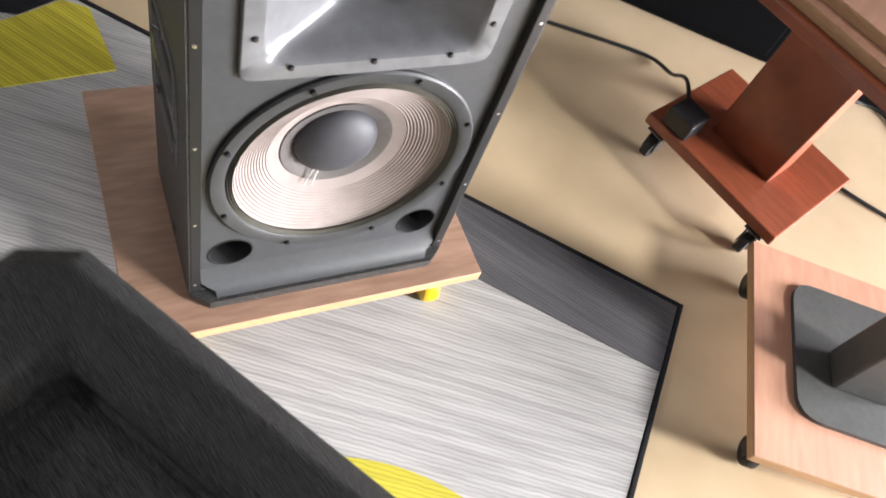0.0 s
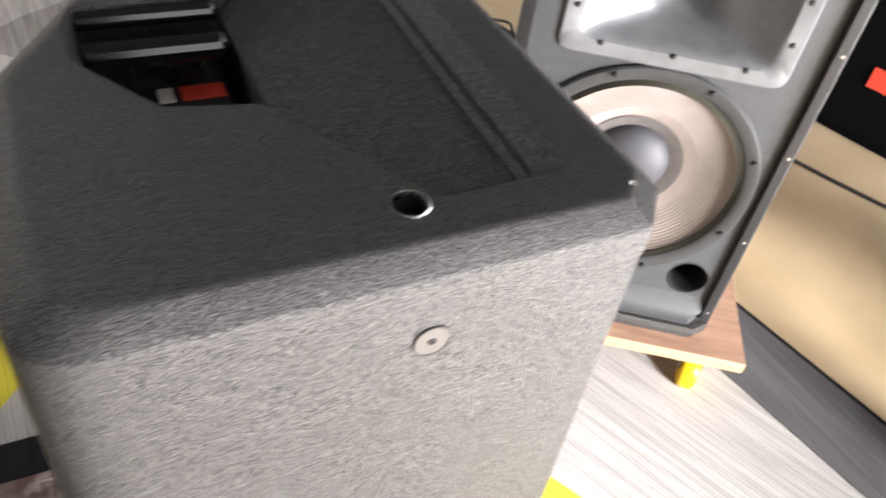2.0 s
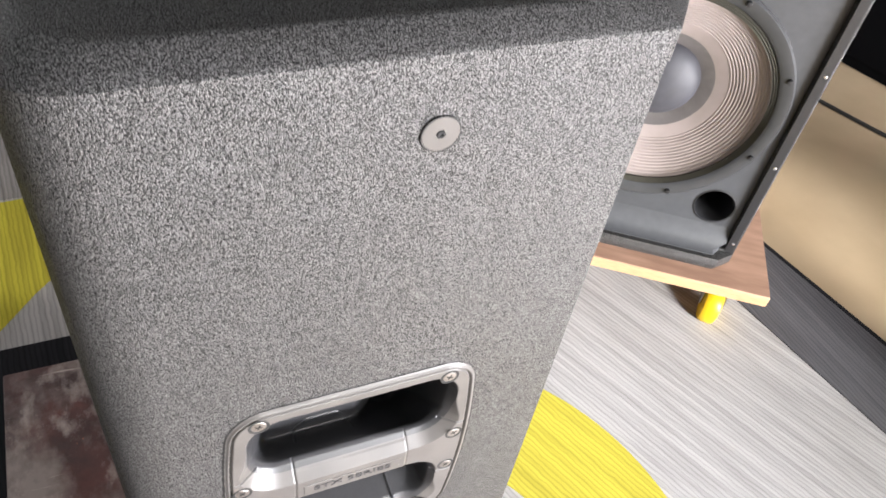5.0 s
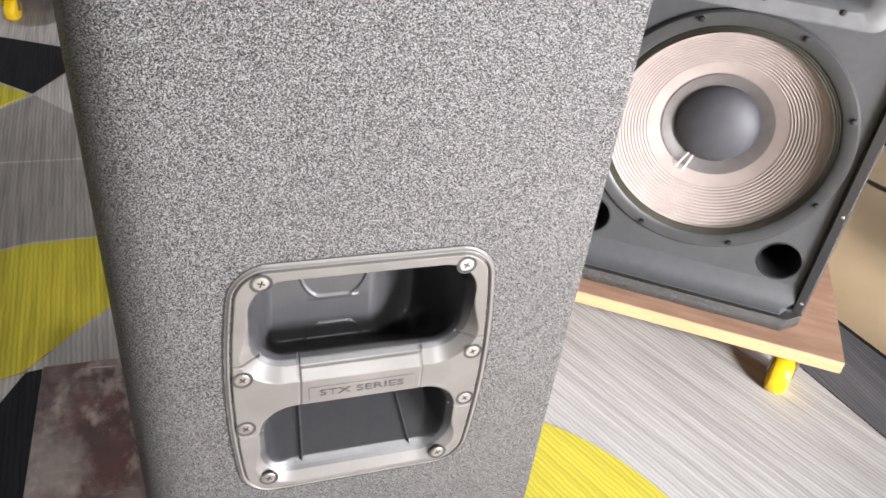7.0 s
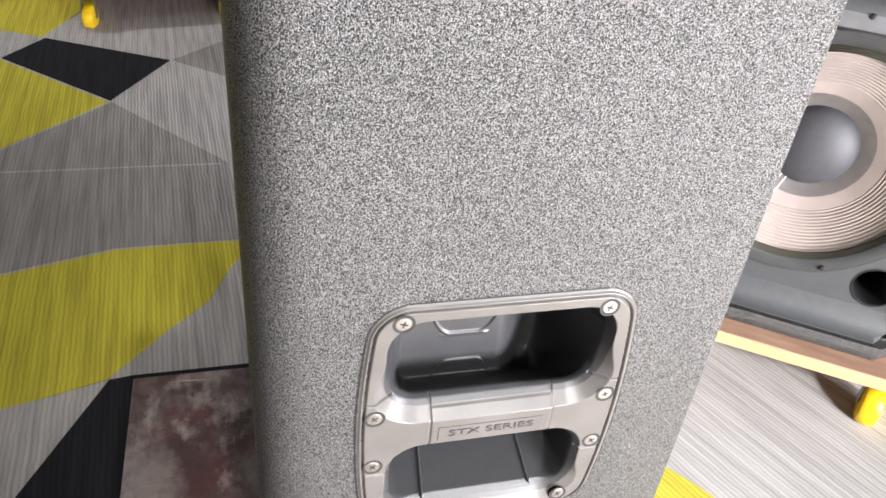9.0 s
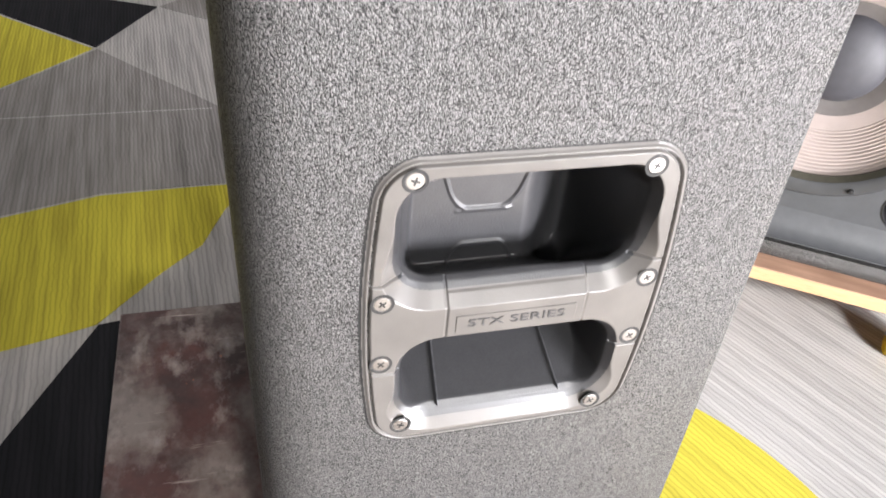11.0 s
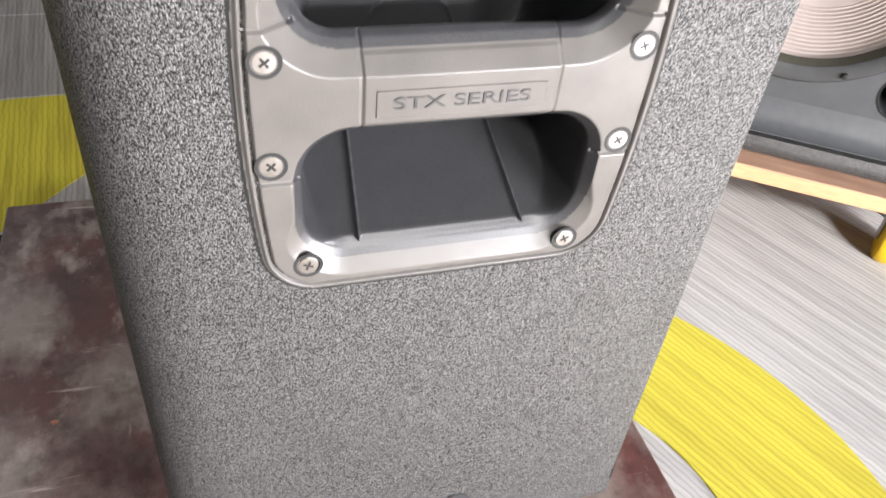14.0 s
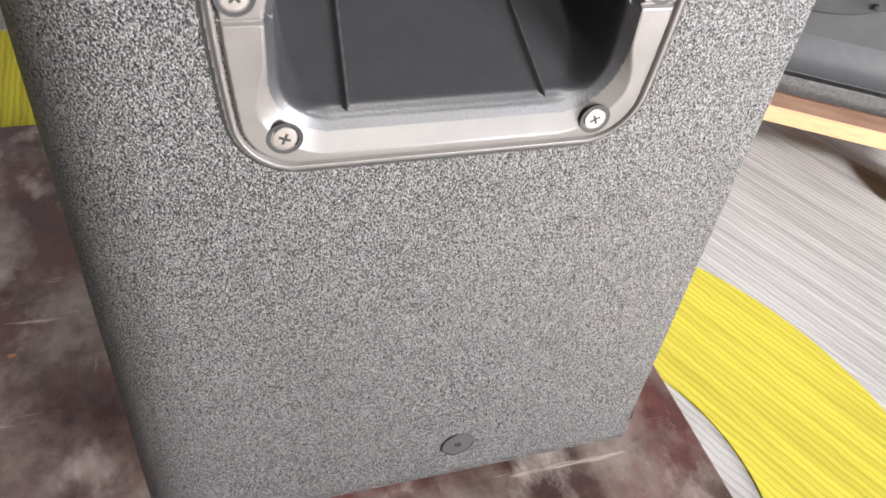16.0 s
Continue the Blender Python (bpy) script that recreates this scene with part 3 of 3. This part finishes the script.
# grip bar: rounded, with a flat name panel
high = np.where((np.minimum(up, low) > 0.004) & (np.abs(px) < 0.0385) & (np.abs(pz) < 0.02), high - 0.0006, high)
for xs in (-0.0385, 0.0385):
    rib = np.abs(px - xs - np.where(pz < -0.02, (pz + 0.02) * (0.10 if xs > 0 else -0.10), 0))
    on = (np.abs(pz) < 0.0215) & (np.minimum(up, low) > -0.002)
    high = high + np.where(on, 0.0010 * (1 - step(0.0002, 0.0007, rib)), 0)
    ribl = np.abs(px - (xs * 0.86 + np.sign(xs) * (-(pz + 0.0485)) * 0.16))
    high = high - np.where(low < -0.004, 0.0034 * (1 - step(0.0004, 0.0010, ribl)), 0)
# moulded tongue in the back of the upper cup
tongue = rbox(px + 0.012, pz, 0, 0.071, 0.021 + 0.5 * (pz - 0.06) * (pz > 0.05), 0.021, 0.008)
foot_tongue = rbox(px + 0.012, pz, 0, 0.024, 0.022 + 0.4 * (0.02 - pz), 0.013, 0.006)
high = high - np.where(up < -0.008, 0.0010 * (1 - step(0.0002, 0.0011, np.abs(foot_tongue))), 0)
high = high - np.where(up < -0.006, 0.0012 * (1 - step(0.0002, 0.0011, np.abs(tongue))), 0)
# the upper cup runs down behind the grip bar
drop = np.where(up < 0.002, 1.0 * np.clip(high - 0.010, 0, 0.045) * step(0.072, 0.022, pz), 0)
keep = edge < 0.0015
high = np.where(edge > 0.0004, -0.0003, high)
verts, index = [], -np.ones(px.shape, int)
for j in range(NZ):
    for i in range(NX):
        index[j, i] = len(verts)
        verts.append(side(HX + px[j, i], high[j, i], HZ + pz[j, i] - drop[j, i]))
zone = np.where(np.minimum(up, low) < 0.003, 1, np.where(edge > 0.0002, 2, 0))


def relief(name, want, mat, parent, label):
    quads = []
    for j in range(NZ - 1):
        for i in range(NX - 1):
            if keep[j, i] and keep[j, i + 1] and keep[j + 1, i] and keep[j + 1, i + 1] and zone[j, i] == want:
                quads.append((index[j, i], index[j + 1, i], index[j + 1, i + 1], index[j, i + 1]))
    b = bmesh.new()
    used = {k: b.verts.new(verts[k]) for q in quads for k in q}
    for q in quads:
        b.faces.new([used[k] for k in q])
    me = bpy.data.meshes.new(name)
    b.to_mesh(me)
    b.free()
    me.polygons.foreach_set("use_smooth", [True] * len(me.polygons))
    me.materials.append(mat)
    ob = new(name, me)
    ob.parent = parent
    ob["label"] = label
    return ob


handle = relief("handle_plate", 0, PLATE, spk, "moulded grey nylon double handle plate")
# black strip drawn instead of the shaded gap between plate and cabinet
relief("gap_strip", 2, HOLE, handle, "thin black strip in place of the gap round the plate")
# same moulding as the plate, coloured darker for the shade inside
relief("shaded_cup", 1, DARK_NYLON, handle, "inside of the nylon handle cup, shade put into its colour")


def on_side(x, z, y=0.0):
    return Matrix.Translation(side(x, y, z)) @ SIDE


t = words("STX SERIES", 0.0078, 0.0003)
bmesh.ops.scale(t, vec=(1.46, 0.92, 1), verts=t.verts)
bmesh.ops.transform(t, matrix=on_side(HX, HZ - 0.0055, -0.0034), verts=t.verts)
# darker colour stands in for the shaded edges of the raised letters
part("lettering", t, DARK_NYLON, handle, "raised moulded letters")
panel = box(-0.0335, 0.0335, -0.0055, 0.0055, -0.0002, 0.0004, 0.0002, 1)
bmesh.ops.transform(panel, matrix=on_side(HX, HZ - 0.0055, -0.0029), verts=panel.verts)
part("name_panel", panel, PLATE, handle)


def cross_screw(x, z, parent):
    m = on_side(x, z, -0.0015) @ Matrix.Rotation(random.uniform(0, 1.5), 4, "Z")
    s = part("screw", lathe([(0, 0.00095), (0.0040, 0.00085), (0.0044, 0.0005), (0.0045, -0.0006)], 20, m), SCREW, parent, "zinc cross-head screw")
    slot = box(-0.0022, 0.0022, -0.0005, 0.0005, 0.0004, 0.00105)
    box(-0.0005, 0.0005, -0.0022, 0.0022, 0.0004, 0.00106, bm=slot)
    bmesh.ops.transform(slot, matrix=m, verts=slot.verts)
    part("slot", slot, HOLE, s)
    # flat black ring painted for the shade in the countersink groove
    ring = lathe([(0.0064, 0.0006), (0.0062, 0.00088), (0.0048, 0.0008), (0.0044, 0.0002)], 24, m)
    part("countersink", ring, HOLE, s, "", True)


for x, z in [(0.0816, 0.6155), (0.2002, 0.6144), (0.0684, 0.5443), (0.2131, 0.5430), (0.0685, 0.5018), (0.2128, 0.5000), (0.0811, 0.4504), (0.1988, 0.4476)]:
    cross_screw(x, z, handle)
# rigging inserts on the side and in the top
for z in (0.8069, 0.2317):
    m = on_side(0.1690, z, -0.0003)
    ins = part("rigging_point", lathe([(0.0092, -0.001), (0.0092, 0.0002), (0.0088, 0.0006), (0.0024, 0.0006), (0.0022, -0.0004), (0, -0.0004)], 32, m), PLATE if z > 0.5 else DARK_NYLON, spk, "flush round blanking plate", True)
    part("joint", lathe([(0.0100, 0.0003), (0.0097, 0.0007), (0.0091, 0.0007), (0.0089, 0.0)], 32, m), BLACK, ins)
    part("hex_socket", lathe([(0.0024, 0.0003), (0.0021, 0.0010), (0.0012, 0.0010), (0.0010, 0.0002), (0, 0.0002)], 6, m), HOLE, ins)
m = Matrix.Translation((ax, ay, HIGH))
# bright steel rim stands in for light caught on the hole's edge
ins = part("rigging_socket", lathe([(0.0102, -0.0006), (0.0100, 0.0006), (0.0088, 0.0008), (0.0080, -0.003)], 32, m), CHROME, spk, "open round threaded socket, bright rim in place of a highlight", True)
part("socket_bore", lathe([(0.0080, -0.003), (0.0070, -0.008), (0.0066, -0.018), (0, -0.018)], 32, m), BLACK, ins, "", True)
part("thread", lathe([(0.0045, -0.017), (0.0042, -0.009), (0.0026, -0.009), (0.0024, -0.016), (0, -0.016)], 16, m), STEEL, ins)
part("corner_screw", lathe([(0, 0.0012), (0.0018, 0.0009), (0.0025, 0)], 10, Matrix.Translation((*side(0.2835, 0.024, 0)[:2], HIGH - 0.001))), CHROME, spk)
# connector panel down in the top cup
PZ = HIGH - 0.040


def cup_box(x0, x1, y0, y1, z0, z1, bev=0.001):
    return box(-W2 + y0, -W2 + y1, DEEP - x1, DEEP - x0, z0, z1, bev, 2)


pan = part("connector_panel", cup_box(0.052, 0.130, 0.155, 0.284, PZ - 0.034, PZ, 0.002), BLACK, spk, "black connector panel with coloured marks")
for x in (0.066, 0.108):
    part("connector", lathe([(0.012, 0), (0.012, 0.007), (0.010, 0.008), (0.008, 0.002), (0, 0.002)], 24, Matrix.Translation((-W2 + 0.236, DEEP - x, PZ))), BLACK, pan, "", True)
part("mark", cup_box(0.100, 0.126, 0.206, 0.222, PZ, PZ + 0.0006, 0.0002), RED, pan, "red printed mark")
part("mark", cup_box(0.087, 0.096, 0.206, 0.222, PZ, PZ + 0.0006, 0.0002), WHITE, pan, "white printed mark")
GLOSS = material("glossy_black_bar", (0.012, 0.012, 0.013), 0.12, scale=60)
part("grab_bar", cup_box(0.047, 0.133, 0.222, 0.238, HIGH - 0.026, HIGH - 0.012, 0.005), GLOSS, pan, "glossy black grab bar across the cup")
part("grab_bar", cup_box(0.047, 0.133, 0.252, 0.264, HIGH - 0.016, HIGH - 0.006, 0.004), GLOSS, pan, "glossy black grab bar across the cup")

second = copy_thing(spk, pose(0.7522, 0.4688, 0.122, 0, 0, -34.5))
tagged(second, "black loudspeaker with bare woofer and horn on a castor board", "loudspeaker", "loudspeakers")


# ---- boards on castors ----
def castor(x, y, top, tyre_mat, parent, r=0.032, wide=0.022, turn=0.0):
    m = Matrix.Translation((x, y, 0)) @ Matrix.Rotation(turn, 4, "Z")
    yellow = tyre_mat is YELLOW
    reach, drop = (0.007, 0.9) if yellow else (0.014, 0.8)
    f = box(-0.030, 0.030, -0.022, 0.022, top - 0.004, top, 0.001, 1)
    for s in (-1, 1):
        box(-reach, reach, s * (wide / 2 + 0.003) - 0.0015, s * (wide / 2 + 0.003) + 0.0015, r * drop, top - 0.003, 0.001, 1, bm=f)
    bmesh.ops.transform(f, matrix=m, verts=f.verts)
    c = part("castor", f, SCREW if yellow else STEEL, parent, "zinc castor with a yellow wheel" if yellow else "castor with a zinc fork")
    q = 0.009 if yellow else 0.004
    part("wheel", lathe([(0.006, -wide / 2), (r - q, -wide / 2), (r - 0.3 * q, -wide / 2 + 0.3 * q), (r, -wide / 2 + q), (r, wide / 2 - q), (r - 0.3 * q, wide / 2 - 0.3 * q), (r - q, wide / 2), (0.006, wide / 2)], 28,
                        m @ Matrix.Translation((0.0, 0, r)) @ Matrix.Rotation(radians(90), 4, "X")), tyre_mat, c, "", True)


def deck(parent, x0, x1, y0, y1, z0, z1, top_mat, edge_mat, r=0.004):
    part("board_core", box(x0, x1, y0, y1, z0, z1 - 0.0015, 0.0015, 1), edge_mat, parent, "raw wooden edge")
    part("board_face", box(x0 + 0.0006, x1 - 0.0006, y0 + 0.0006, y1 - 0.0006, z1 - 0.0014, z1, 0.0005, 1), top_mat, parent)


da = thing("speaker_dolly", pose(0.10, 0.15, 0), "worn dark red-brown board over a black filler block under the loudspeaker", "dolly")
part("board", box(-0.243, 0.238, -0.36, 0.268, 0.166, 0.1895, 0.002), BOARD, da, "scratched red-brown painted board")
# added black block fills the shaded space below the board
part("base", box(-0.238, 0.232, -0.34, 0.262, 0.060, 0.1655, 0.004), BLACK, da, "black block in place of the shade under the board")
for x in (-0.19, 0.18):
    for y in (-0.27, 0.21):
        castor(x, y, 0.060, RUBBER, da, 0.026)

db = thing("castor_board", pose(0.7245, 0.4475, 0, 0, 0, -34.4), "brown plywood board with a raw edge on yellow castors", "dolly", "castor boards")
deck(db, -0.29, 0.291, 0.0, 0.50, 0.099, 0.1218, PLY, PLYEDGE)
for x, y in [(-0.225, 0.050), (0.225, 0.045), (-0.225, 0.45), (0.225, 0.45)]:
    castor(x, y, 0.099, YELLOW, db, 0.036, 0.032, 1.35 + random.uniform(-0.3, 0.3))

dc = thing("castor_board", pose(-0.23, 2.38, 0, 0, 0, 12), "dark plywood board on yellow castors", "dolly", "castor boards")
deck(dc, -0.30, 0.30, -0.25, 0.25, 0.098, 0.1195, PLY, PLYEDGE)
for x, y in [(-0.235, -0.27 + 0.02), (0.16, -0.22), (-0.22, 0.20), (0.22, 0.20)]:
    castor(x, y, 0.098, YELLOW, dc, 0.036, 0.032, 1.2)

# ---- wooden trolley ----
tro = thing("wooden_trolley", pose(1.698, -0.007, 0, 0, 0, -16.3), "reddish cherry-wood pedestal trolley on castors", "trolley")
part("base_board", box(-0.165, 0.165, -0.191, 0.191, 0.085, 0.112, 0.004), CHERRY, tro)
part("post", box(-0.055, 0.045, -0.085, 0.085, 0.112, 0.475, 0.003), CHERRY, tro)
part("shelf", box(-0.18, 0.19, -0.19, 0.20, 0.475, 0.500, 0.004), CHERRY, tro)
for x, y in [(-0.14, -0.15), (0.14, -0.15), (-0.14, 0.15), (0.14, 0.15)]:
    castor(x, y, 0.085, RUBBER, tro, 0.028)
bd = thing("wooden_board", pose(1.708, -0.002, 0.500, 0, 0, -15.5), "pale plywood board lying on the trolley shelf", "board", "boards on the trolley")
deck(bd, -0.165, 0.175, -0.18, 0.185, 0.0, 0.022, PINKPLY, PLYEDGE)
bd2 = thing("wooden_board", pose(1.728, -0.002, 0.522, 0, 0, -13.5), "pale plywood board lying on another board", "board", "boards on the trolley")
deck(bd2, -0.15, 0.165, -0.165, 0.185, 0.0, 0.022, PINKPLY, PLYEDGE)
case = thing("tool_case", pose(1.80, -0.055, 0.544, 0, 0, -20), "yellow tool case with a grey clear lid", "case")
part("tray", box(-0.06, 0.06, -0.08, 0.08, 0, 0.028, 0.006), YELLOW, case)
part("lid", box(-0.05, 0.05, -0.07, 0.07, 0.028, 0.042, 0.004), material("grey_clear_lid", (0.55, 0.55, 0.52), 0.15, scale=40), case, "greyish lid")
adp = thing("power_adapter", pose(1.615, 0.150, 0.112, 0, 0, -16), "black box-shaped power adapter on the trolley base", "adapter")
part("housing", box(-0.035, 0.035, -0.035, 0.035, 0, 0.05, 0.006), BLACK, adp)

# ---- table base on its own castor board ----
tb = thing("castor_table_base", pose(1.003, -0.274, 0, 0, 0, 20.8), "pink-brown wooden castor board carrying a steel column foot", "dolly")
deck(tb, 0.0, 0.472, -0.52, 0.0, 0.088, 0.112, PINKPLY, PLYEDGE)
for x, y in [(0.05, -0.045), (0.425, -0.045), (0.05, -0.47), (0.425, -0.47)]:
    castor(x, y, 0.088, RUBBER, tb, 0.030)
foot = thing("column_foot", pose(1.003, -0.274, 0.112, 0, 0, 20.8), "dark grey steel table foot with an upright column", "table base")
GREYS = material("dark_grey_powder_coat", (0.075, 0.075, 0.072), 0.45, scale=80, bump=0.0001, bump_scale=500)
part("plate", prism(ccw(rounded([(0.10, -0.46), (0.40, -0.46), (0.40, -0.08), (0.10, -0.08)], 0.05)), 0, 0.010), GREYS, foot)
part("column", box(0.18, 0.26, -0.27, -0.15, 0.010, 0.60, 0.006), GREYS, foot)

# ---- subwoofers along the wall ----
FOAM = material("black_grille_foam", (0.0035, 0.0035, 0.004), 0.95, spec=0.03, scale=300, bump=0.0008, bump_scale=700)


def subwoofer(m):
    s = thing("subwoofer", m, "large black subwoofer cabinet with a square red badge", "subwoofer", "subwoofers")
    part("cabinet", box(-0.285, 0.285, 0, 0.6, 0.0, 0.62, 0.008), FOAM, s)
    part("grille", box(-0.265, 0.265, -0.012, 0.0, 0.03, 0.59, 0.005), FOAM, s, "black front grille")
    part("badge", box(-0.03, 0.03, -0.016, -0.012, 0.162, 0.217, 0.001, 1), RED, s, "square red badge")
    return s


for x, y in [(1.738, 1.449), (1.921, 0.874), (2.097, 0.325), (2.302, -0.319), (2.490, -0.914)]:
    subwoofer(pose(x, y, 0.0, 0, 0, -72.3))

# ---- cables ----
for name, pts, lab in [("cable", [(1.50, 1.3, 0.006), (1.688, 0.80, 0.006), (1.78, 0.605, 0.006), (1.88, 0.40, 0.006), (1.93, 0.285, 0.006), (1.86, 0.23, 0.02), (1.74, 0.20, 0.16), (1.625, 0.16, 0.15)], "black power cable lying across the floor"),
                       ("cable", [(2.2, -0.12, 0.006), (2.32, -0.25, 0.006), (2.25, -0.33, 0.006), (2.18, -0.44, 0.006), (2.1, -0.7, 0.006)], "black cable on the floor beside the trolley"),
                       ("cable", [(1.92, -0.12, 0.006), (1.90, -0.23, 0.006), (1.90, -0.33, 0.006), (1.92, -0.46, 0.006), (1.95, -0.7, 0.006)], "black cable on the floor beside the trolley")]:
    tagged(link(name, tube(pts, 0.005), CABLE, smooth=True), lab, "cable", "floor cables")
coil = []
for k in range(60):
    a = k * 0.42
    coil.append((1.10 + (0.13 + 0.025 * math.sin(k * 0.7)) * math.cos(a) + 0.02 * math.sin(k), 1.59 + (0.10 + 0.02 * math.cos(k)) * math.sin(a), 0.006 + 0.0006 * k))
tagged(link("cable_coil", tube(coil, 0.0045), CABLE, smooth=True), "loose coil of thin black cable on the floor", "cable")
